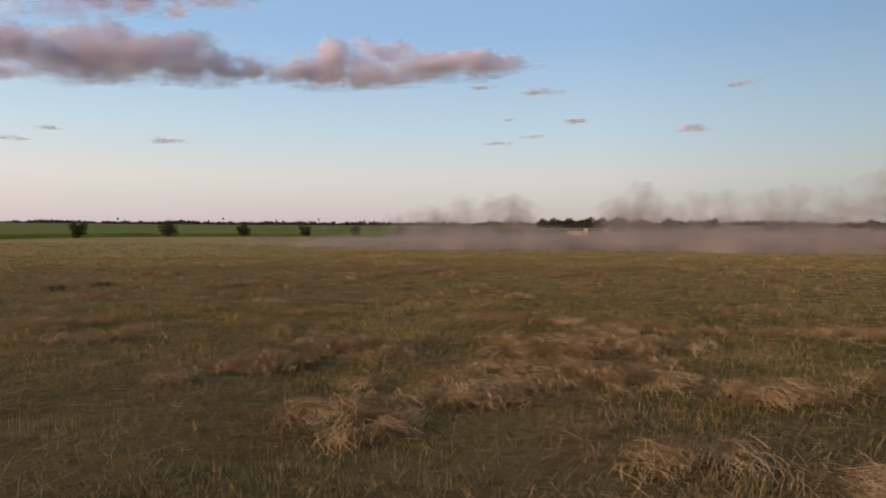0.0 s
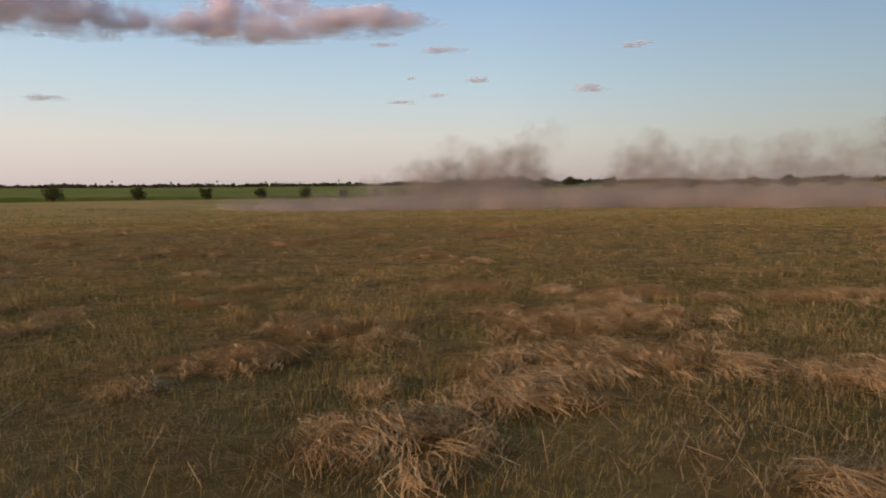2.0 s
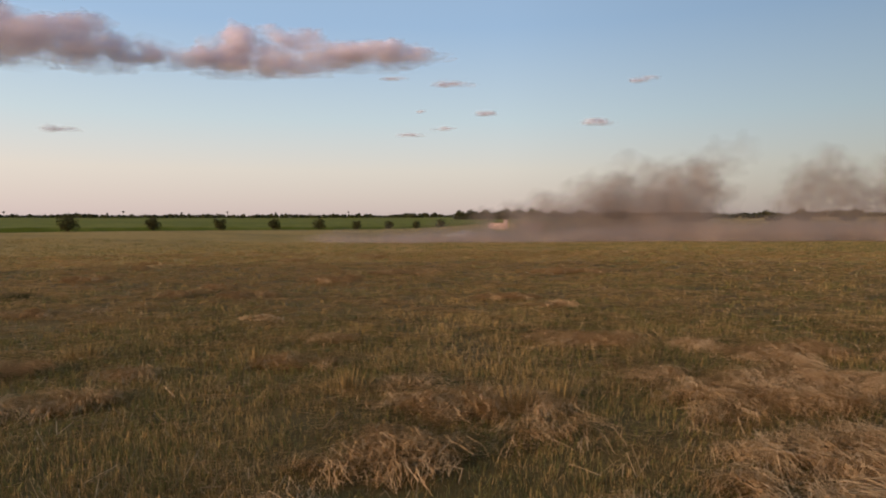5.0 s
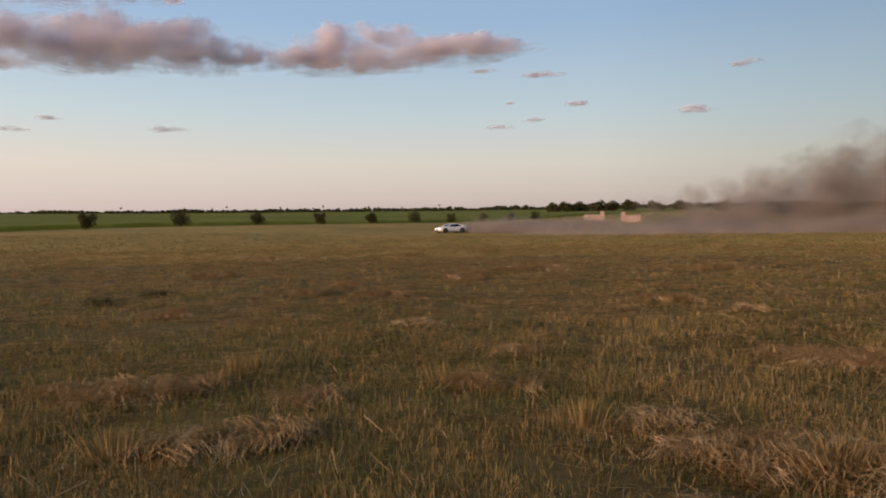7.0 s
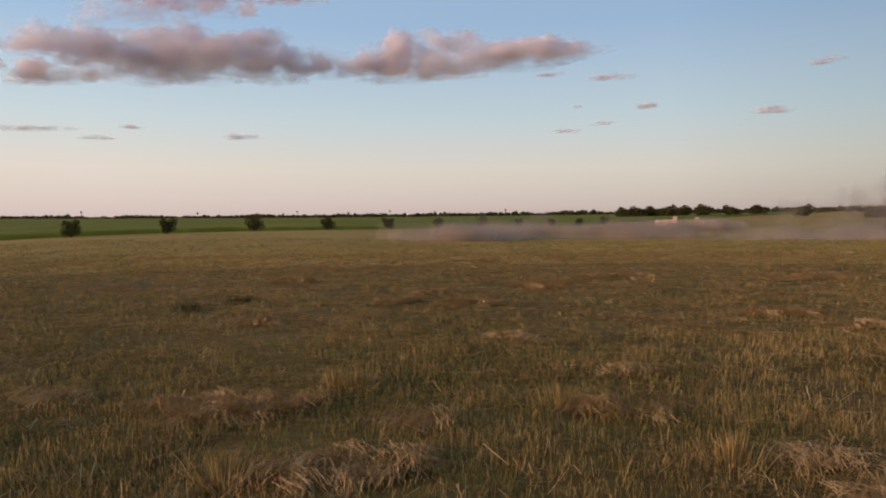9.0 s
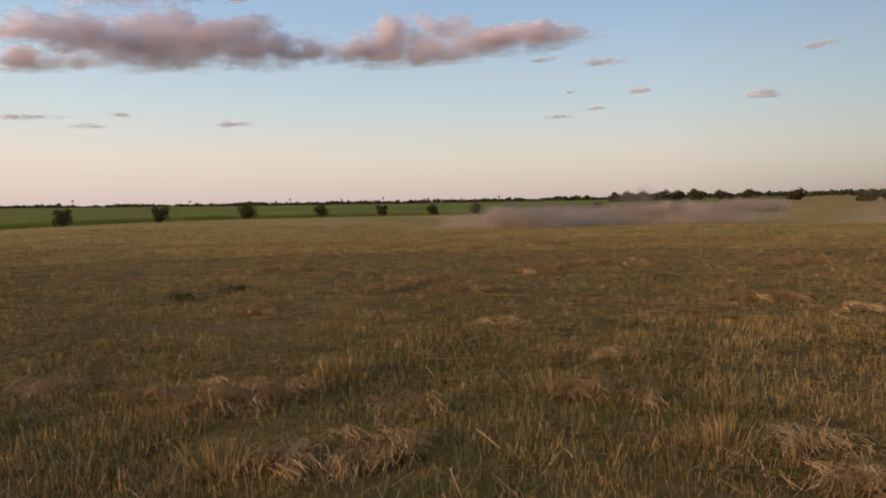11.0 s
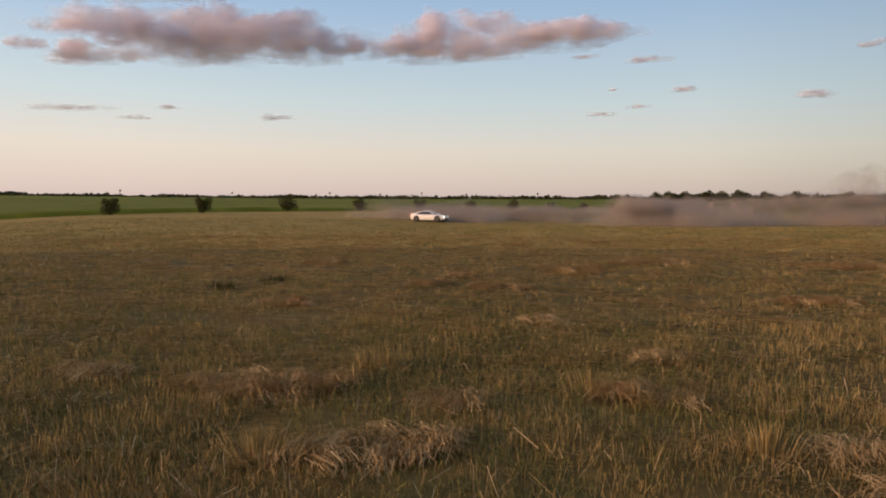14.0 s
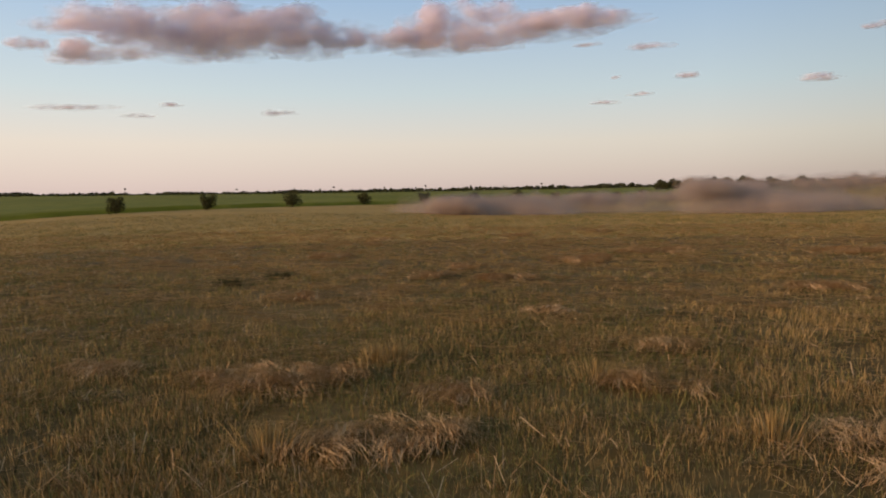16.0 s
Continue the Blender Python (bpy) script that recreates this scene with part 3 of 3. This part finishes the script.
# ---- the car ----
def car():
    base = tagged(new("car"), "white two-door sports coupe with lit headlights drifting in dust", "car")
    length, wide = 4.24, 1.775
    # stations from tail to nose: x, half width, sill, belt, shoulder tuck
    st = [(-2.12, 0.66, 0.42, 0.78), (-2.02, 0.78, 0.30, 0.93), (-1.6, 0.86, 0.22, 0.99), (-1.0, 0.885, 0.19, 0.93), (-0.2, 0.87, 0.18, 0.90), (0.6, 0.875, 0.18, 0.89), (1.2, 0.885, 0.19, 0.85), (1.75, 0.83, 0.22, 0.74), (2.05, 0.70, 0.26, 0.64), (2.12, 0.58, 0.32, 0.56)]
    bm = bmesh.new()
    rings = []
    for x, w, lo, hi in st:
        pts = [(-w * 0.9, lo), (-w, lo + 0.12), (-w, (lo + hi) / 2 + 0.06), (-w * 0.93, hi - 0.05), (-w * 0.6, hi + 0.015), (0, hi + 0.035)]
        pts = pts + [(-a, b) for a, b in reversed(pts[:-1])]
        rings.append([bm.verts.new((x, a, b)) for a, b in pts])
    for r, q in zip(rings, rings[1:]):
        for k in range(len(r)):
            bm.faces.new((r[k], r[(k + 1) % len(r)], q[(k + 1) % len(q)], q[k]))
    bm.faces.new(rings[0])
    bm.faces.new(list(reversed(rings[-1])))
    bmesh.ops.recalc_face_normals(bm, faces=bm.faces[:])
    body = part("body", bm, M_PAINT, base, sm=True)
    # cabin: roof over a band of glass
    def cabin(name, levels, mat, label=""):
        b = bmesh.new()
        rs = []
        for z, xr, xf, w in levels:
            rs.append([b.verts.new(p) for p in ((xr, -w * 0.82, z), (xr + 0.25, -w, z), (xf - 0.3, -w, z), (xf, -w * 0.78, z), (xf, w * 0.78, z), (xf - 0.3, w, z), (xr + 0.25, w, z), (xr, w * 0.82, z))])
        for r, q in zip(rs, rs[1:]):
            for k in range(8):
                b.faces.new((r[k], r[(k + 1) % 8], q[(k + 1) % 8], q[k]))
        b.faces.new(list(reversed(rs[0])))
        b.faces.new(rs[-1])
        return part(name, b, mat, base, label)
    cabin("window_band", [(0.86, -1.62, 1.02, 0.80), (1.06, -1.15, 0.55, 0.70), (1.20, -0.78, 0.20, 0.61)], M_GLASS, "dark tinted window glass")
    cabin("roof", [(1.195, -0.82, 0.24, 0.62), (1.25, -0.68, 0.10, 0.57), (1.285, -0.45, -0.12, 0.46)], M_PAINT)
    for s in (-1, 1):
        b = bmesh.new()
        limb(b, (1.05, s * 0.76, 0.86), (0.18, s * 0.585, 1.21), 0.035, 0.035, 6)
        part("windscreen_pillar", b, M_PAINT, base)
        b = bmesh.new()
        limb(b, (-1.62, s * 0.74, 0.92), (-0.78, s * 0.585, 1.215), 0.085, 0.05, 6)
        part("rear_pillar", b, M_PAINT, base)
        b = bmesh.new()
        box(b, 0.58, 0.74, s * 0.93 - 0.09, s * 0.93 + 0.09, 0.9, 1.03, 0.025)
        part("wing_mirror", b, M_PAINT, base)
        b = bmesh.new()
        box(b, 1.93, 2.09, s * 0.55 - 0.14, s * 0.55 + 0.14, 0.52, 0.64, 0.03)
        part("headlight", b, M_LAMP, base, "lit headlight")
        b = bmesh.new()
        box(b, -2.13, -2.0, s * 0.58 - 0.15, s * 0.58 + 0.15, 0.70, 0.84, 0.02)
        part("tail_light", b, M_TAIL, base, "red tail light")
        b = bmesh.new()
        box(b, -1.2, 1.0, s * 0.87 - 0.03, s * 0.87 + 0.03, 0.13, 0.24, 0.02)
        part("sill", b, M_BLACK, base, "black side sill")
    b = bmesh.new()
    box(b, 1.98, 2.13, -0.46, 0.46, 0.27, 0.45, 0.03)
    part("grille", b, M_BLACK, base, "dark front grille")
    b = bmesh.new()
    box(b, -2.15, -1.95, -0.6, 0.6, 0.24, 0.40, 0.03)
    part("diffuser", b, M_BLACK, base, "black rear diffuser")
    b = bmesh.new()
    box(b, -2.1, -1.88, -0.62, 0.62, 0.985, 1.02, 0.012)
    part("spoiler", b, M_PAINT, base)
    b = bmesh.new()
    box(b, -2.145, -2.1, -0.25, 0.25, 0.55, 0.66, 0.008)
    part("number_plate", b, M_PLATE, base, "plain pale plate")
    for x in (-1.28, 1.29):
        for s in (-1, 1):
            b = bmesh.new()
            bmesh.ops.create_cone(b, cap_ends=True, segments=24, radius1=0.385, radius2=0.385, depth=0.05, matrix=Matrix.Translation((x, s * 0.865, 0.36)) @ Matrix.Rotation(math.pi / 2, 4, "X"))
            part("wheel_arch", b, M_BLACK, base, "black wheel arch")
    wheels = []
    for x in (-1.28, 1.29):
        for s in (-1, 1):
            t = bmesh.new()
            prof = [(0.21, -0.10), (0.30, -0.11), (0.325, -0.07), (0.325, 0.07), (0.30, 0.11), (0.21, 0.10)]
            vs = [[t.verts.new((r * math.cos(k * math.pi / 12), d, r * math.sin(k * math.pi / 12))) for r, d in prof] for k in range(24)]
            for k in range(24):
                for j in range(5):
                    t.faces.new((vs[k][j], vs[k][j + 1], vs[(k + 1) % 24][j + 1], vs[(k + 1) % 24][j]))
            w = new("wheel")
            w.parent = base
            w.location = (x, s * 0.83, 0.325)
            part("tyre", t, M_TYRE, w, sm=True)
            r = bmesh.new()
            for k in range(5):
                a = k * 2 * math.pi / 5
                limb(r, (0, s * 0.06, 0), (0.21 * math.cos(a), s * 0.08, 0.21 * math.sin(a)), 0.05, 0.03, 6)
            bmesh.ops.create_cone(r, cap_ends=True, segments=20, radius1=0.215, radius2=0.215, depth=0.04, matrix=Matrix.Rotation(math.pi / 2, 4, "X"))
            part("rim", r, M_RIM, w, "dark alloy rim")
            wheels.append(w)
    return base, wheels


the_car, car_wheels = car()


# ---- dust and clouds ----
def ball(level):
    bm = bmesh.new()
    bmesh.ops.create_icosphere(bm, subdivisions=level, radius=1)
    vs, fs = [v.co.copy() for v in bm.verts], [[v.index for v in f.verts] for f in bm.faces]
    bm.free()
    return vs, fs


BALLS = {k: ball(k) for k in (2, 3, 4)}


def billows(name, mat, lobes, seed, level=3, rings=5, ragged=0.5, flat=1.0):
    """A drift of lobes (x, y, z, rx, ry, rz): each is a nest of lumpy, nearly clear shells, thick in the middle and thinning outwards."""
    vs, fs = BALLS[level]
    verts, faces = [], []
    for i, (x, y, z, rx, ry, rz) in enumerate(lobes):
        off = Vector((seed * 3.7 + i * 5.1, seed * 1.3, i * 2.9))
        lumps = [0.6 * noise.noise(v * 1.4 + off) + 0.5 * noise.noise(v * 3.1 + off) + (0.3 * noise.noise(v * 7.0 + off) if level > 2 else 0.0) for v in vs]
        for k in range(rings):
            f, s = 1.0 - 0.78 * k / rings, len(verts)
            for v, e in zip(vs, lumps):
                q = f * (1 + ragged * e * (1.25 - 0.5 * k / rings))
                verts.append((x + v.x * rx * q, y + v.y * ry * q, z + v.z * rz * q * (1.0 if v.z > 0 else flat)))
            faces += [[s + a for a in face] for face in fs]
    return link(name, verts, faces, mat, True)


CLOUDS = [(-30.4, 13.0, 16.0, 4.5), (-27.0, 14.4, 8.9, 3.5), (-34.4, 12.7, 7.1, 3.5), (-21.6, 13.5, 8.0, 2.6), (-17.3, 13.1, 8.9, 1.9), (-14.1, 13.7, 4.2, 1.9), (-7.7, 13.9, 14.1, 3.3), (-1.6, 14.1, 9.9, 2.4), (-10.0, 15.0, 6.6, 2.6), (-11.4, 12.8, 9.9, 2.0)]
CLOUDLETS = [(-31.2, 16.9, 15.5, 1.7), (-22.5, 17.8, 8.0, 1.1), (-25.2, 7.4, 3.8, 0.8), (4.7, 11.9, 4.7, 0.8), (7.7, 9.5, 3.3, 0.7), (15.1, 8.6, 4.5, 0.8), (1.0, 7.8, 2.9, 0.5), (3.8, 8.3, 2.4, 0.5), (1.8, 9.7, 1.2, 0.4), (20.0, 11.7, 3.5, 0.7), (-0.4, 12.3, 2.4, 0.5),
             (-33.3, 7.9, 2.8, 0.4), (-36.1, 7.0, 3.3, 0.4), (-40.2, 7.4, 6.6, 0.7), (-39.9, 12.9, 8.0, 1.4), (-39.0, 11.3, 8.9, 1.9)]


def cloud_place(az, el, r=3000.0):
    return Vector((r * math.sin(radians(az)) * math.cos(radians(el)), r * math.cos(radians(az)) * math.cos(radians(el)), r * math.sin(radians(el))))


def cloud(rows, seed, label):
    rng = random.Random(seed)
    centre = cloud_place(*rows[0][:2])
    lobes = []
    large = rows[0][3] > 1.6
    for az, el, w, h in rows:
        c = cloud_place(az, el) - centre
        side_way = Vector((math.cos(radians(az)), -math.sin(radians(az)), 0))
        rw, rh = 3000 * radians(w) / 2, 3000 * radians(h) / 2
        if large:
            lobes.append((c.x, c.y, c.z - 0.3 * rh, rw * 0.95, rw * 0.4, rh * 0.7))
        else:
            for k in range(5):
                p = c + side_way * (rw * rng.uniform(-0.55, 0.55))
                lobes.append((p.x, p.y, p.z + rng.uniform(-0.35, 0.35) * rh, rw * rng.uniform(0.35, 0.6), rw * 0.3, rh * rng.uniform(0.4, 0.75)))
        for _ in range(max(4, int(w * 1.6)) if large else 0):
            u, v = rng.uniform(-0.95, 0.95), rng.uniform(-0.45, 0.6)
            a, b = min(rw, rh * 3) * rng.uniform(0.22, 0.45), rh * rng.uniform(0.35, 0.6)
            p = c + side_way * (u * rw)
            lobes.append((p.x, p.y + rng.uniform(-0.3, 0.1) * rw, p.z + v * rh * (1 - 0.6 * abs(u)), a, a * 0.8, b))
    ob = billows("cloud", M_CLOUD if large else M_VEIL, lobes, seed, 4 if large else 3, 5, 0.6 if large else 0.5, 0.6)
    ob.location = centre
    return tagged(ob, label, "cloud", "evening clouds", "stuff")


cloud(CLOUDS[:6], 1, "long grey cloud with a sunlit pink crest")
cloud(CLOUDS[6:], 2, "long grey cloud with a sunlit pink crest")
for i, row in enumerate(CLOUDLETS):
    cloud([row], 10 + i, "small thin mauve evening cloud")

# where the car is: seconds, degrees right of north, metres away, degrees of its nose
DRIVE = [(-14, 2, 84, -345), (-12, 12, 92, -280), (-10, 12, 100, -220), (-8, 2, 98, -180), (-6, -8, 94, -170), (-4, -11.5, 86, -100), (-2.5, -10, 81, -30), (-1, -5, 80, 0), (0, -0.7, 88, 15), (1, 2.9, 91, 30), (1.5, 4.9, 93, 42), (2.5, 9, 96, 80), (3.5, 11, 99, 125), (4.5, 8.5, 101, 165), (5.3, 4.6, 98, 183), (5.8, 2.9, 96, 185), (6.2, 1.0, 95, 186), (6.5, -0.6, 94, 189), (7.0, -3.1, 92, 212),
         (7.4, -5.0, 89, 268), (7.7, -5.8, 87, 292), (8.0, -6.7, 84, 325), (8.3, -6.8, 81, 352), (8.6, -6.5, 79.5, 377), (8.9, -6.5, 80, 407), (9.2, -5.8, 82, 428), (10.0, -1.5, 88, 465), (10.7, -1.5, 96, 520), (11.3, -5.5, 97, 545), (11.6, -7.3, 96, 548), (12.0, -9.0, 94, 552), (12.4, -10.2, 91.5, 561), (12.8, -11.2, 88.5, 592), (13.2, -12.3, 85, 627), (13.6, -13.3, 82, 675),
         (14.0, -13.2, 80, 711), (14.5, -12.8, 80, 745), (14.8, -12.5, 81, 758), (15.4, -11.6, 85, 793), (16.0, -9.5, 90, 810)]
HUB = (-3.2, 5.0)


def drive_at(t):
    for a, b in zip(DRIVE, DRIVE[1:]):
        if a[0] <= t <= b[0]:
            k = (t - a[0]) / (b[0] - a[0])
            az, r, nose = (a[i] + k * (b[i] - a[i]) for i in (1, 2, 3))
            x, y = HUB[0] + r * math.sin(radians(az)), HUB[1] + r * math.cos(radians(az))
            return x, y, nose
    return None


def puff(kind, seed):
    rng = random.Random(seed)
    if kind == "wisp":
        lobes = [(rng.uniform(-1.8, 1.8), rng.uniform(-0.8, 0.8), rng.uniform(0.1, 1.0), rng.uniform(1.0, 1.9), 1.0, rng.uniform(0.6, 1.2)) for _ in range(5)]
        return tagged(billows("dust_puff", M_WISP, lobes, seed, 2, 4), "fresh brown dust thrown up behind the car", "dust", "dust puffs", "stuff")
    if kind == "bank":
        lobes = [(rng.uniform(-5, 5), rng.uniform(-2, 2), rng.uniform(0.0, 1.6), rng.uniform(2.8, 5), 2.0, rng.uniform(1.3, 2.4)) for _ in range(5)]
        return tagged(billows("dust_bank", M_DUST, lobes, seed, 2, 4), "low grey-brown bank of dust over the field", "dust", "dust banks", "stuff")
    lobes = []
    for k in range(8):          # a leaning column that curls over at its top
        lean = 0.12 * k * k * 0.5
        lobes.append((lean + rng.uniform(-1.8, 1.8), rng.uniform(-1, 1), 1.15 * k, rng.uniform(1.9, 3.4) * (1.3 - 0.05 * k), 2.0, rng.uniform(1.3, 2.3)))
    return tagged(billows("dust_plume", M_PLUME, lobes, seed, 3, 5, 0.65), "tall drifting plume of grey-brown dust", "dust", "dust plumes", "stuff")


models = {k: [puff(k, 7 * i + len(k)) for i in range(5)] for k in ("wisp", "bank", "plume")}
used = set()
DUST = []          # object, seconds of its birth, place at birth, lift at birth, wind, rise, seconds it takes to come up
WIND = 7.0


def emit(kind, t, x, y, rise, drift, up, seconds, near=0.05):
    rng = random.Random(int(t * 1000) + len(kind) + int(x * 10))
    model = models[kind][rng.randrange(5)]
    ob = model if model.name not in used else copy_thing(model, pose(0, 0, 0))
    used.add(model.name)
    DUST.append((ob, t, x, y, rise, drift, up, seconds, near))


def hanging(kind, at, az, r, lift, up, born, near=0.05, wind=WIND):
    """Dust that at a given second hangs at a bearing, distance and height, drifting down the wind since its birth."""
    x, y = HUB[0] + r * math.sin(radians(az)), HUB[1] + r * math.cos(radians(az))
    age = at - born
    emit(kind, born, x - wind * age, y + near * wind * age, lift - up * age, wind, up, 1.6, near)


rng = random.Random(77)
for i in range(40):            # the older bank that already hangs there at the start
    k = (i + rng.random()) / 40
    hanging("bank", 0.0, -9.5 + 50 * k, 80 - 10 * k + rng.uniform(-5, 5), -2.0 + 1.5 * min(1.0, 6 * k), 0.03, -8.0)
# the older columns over the bank: bearing, distance, lift
for az, r, lift in ((-5.6, 90, -5.0), (-4.0, 92, -3.8), (-2.6, 92, -2.6), (-1.4, 90, -2.8), (-0.2, 94, -2.4), (1.2, 93, -3.0), (2.6, 94, -2.6), (3.8, 93, -3.4), (11.8, 92, -3.2), (13.0, 93, -1.2), (13.9, 92, -0.4), (14.8, 91, -2.2), (16.5, 94, -3.2), (18.3, 92, -2.0), (20.0, 94, -2.4), (21.5, 90, -4.0), (23.4, 92, -2.4), (25.5, 95, -1.2), (28.0, 92, -1.4), (30.5, 92, -0.6)):
    hanging("plume", 0.0, az, r, lift, 0.75, -8.0)
t = 0.0
while t < 5.2:                 # the bank goes on being fed while the car circles at its windward end
    az = -12.0 + 1.5 * t + rng.uniform(0, 8)
    hanging("bank", t, az, 81 + rng.uniform(-5, 6), -1.8, 0.03, t - 1.2)
    t += 0.22
# the columns that climb later: second, bearing, distance, lift
for at, az, r, lift in ((2.5, 0.5, 92, -5.0), (2.5, 3.4, 92, -3.4), (2.5, 5.4, 93, -4.6), (2.5, 7.6, 92, -2.6), (2.5, 10.2, 94, -4.2), (2.5, 13.6, 95, -0.6), (2.5, 15.0, 93, -2.2), (5.5, 9.0, 95, -4.4), (5.5, 11.5, 95, -3.4), (5.5, 14.0, 94, -2.0), (5.5, 17.0, 96, -0.4), (5.5, 20.0, 95, 2.0), (5.5, 23.0, 92, 1.5), (5.5, 26.0, 92, 3.5), (6.0, 23.0, 94, -2.5), (6.0, 26.0, 92, -1.0), (6.0, 30.0, 92, 4.0), (6.0, 11.0, 95, -4.2), (6.0, 13.5, 94, -3.6), (6.0, 17.0, 93, -3.0), (7.0, 20.0, 93, -2.6), (7.0, 24.0, 92, -2.0), (8.5, 14.0, 94, -5.2), (8.5, 18.0, 94, -4.0), (8.5, 22.0, 92, -3.2), (8.5, 25.0, 92, -2.4), (12.0, 8.6, 96, -5.6), (12.0, 10.0, 96, -4.2)):
    hanging("plume", at, az, r, lift, 0.8, at - 5.0)
t = 5.3
while t < 15.95:               # the dust straight off the wheels
    x, y, nose = drive_at(t)
    far_back = rng.uniform(2.2, 3.8)
    x, y = x - far_back * math.cos(radians(nose)), y - far_back * math.sin(radians(nose))
    emit("wisp", t, x + rng.uniform(-0.6, 0.6), y + rng.uniform(-0.6, 0.6), 0.1, 3.2, 0.28, 0.4)
    if rng.random() < 0.36:
        emit("bank", t, x + rng.uniform(-2, 2), y + rng.uniform(-1, 3), -0.8, 4.2, 0.04, 2.2)
    t += 0.16


def motions():
    """The car on its loops, its wheels, and the dust that it leaves to the wind."""
    rows = []
    for s, az, r, nose in [d for d in DRIVE if d[0] >= 0]:
        x, y = HUB[0] + r * math.sin(radians(az)), HUB[1] + r * math.cos(radians(az))
        rows.append((s, pose(x, y, height(x, y) + 0.01, 0, 0, nose)))
    walk(the_car, rows)
    for w in car_wheels:
        home = w.location.copy()
        walk(w, [(k / 15, pose(*home, 0, 80.0 * k, 0)) for k in range(241)])
    for ob, born, x, y, rise, drift, up, seconds, near in DUST:
        rows = []
        for s in (0, 1, 2, 3, 4, 5, 6, 7, 8, 9, 10, 11, 12, 13, 14, 15, 16):
            age = s - born
            if age <= 0:
                rows.append((s, pose(x, y, height(x, y) - 14)))
            else:
                px, py = x + drift * age, y - near * drift * age
                rows.append((s, pose(px, py, height(px, py) + rise + up * age)))
        for s in (born, born + seconds):
            if 0 < s < 16 and abs(s - round(s)) > 0.04:
                age = s - born
                px, py = x + drift * age, y - near * drift * age
                low = -4.0 if age == 0 else up * age
                rows.append((s, pose(px, py, height(px, py) + rise + low)))
        rows.sort(key=lambda row: row[0])
        walk(ob, rows)


motions()
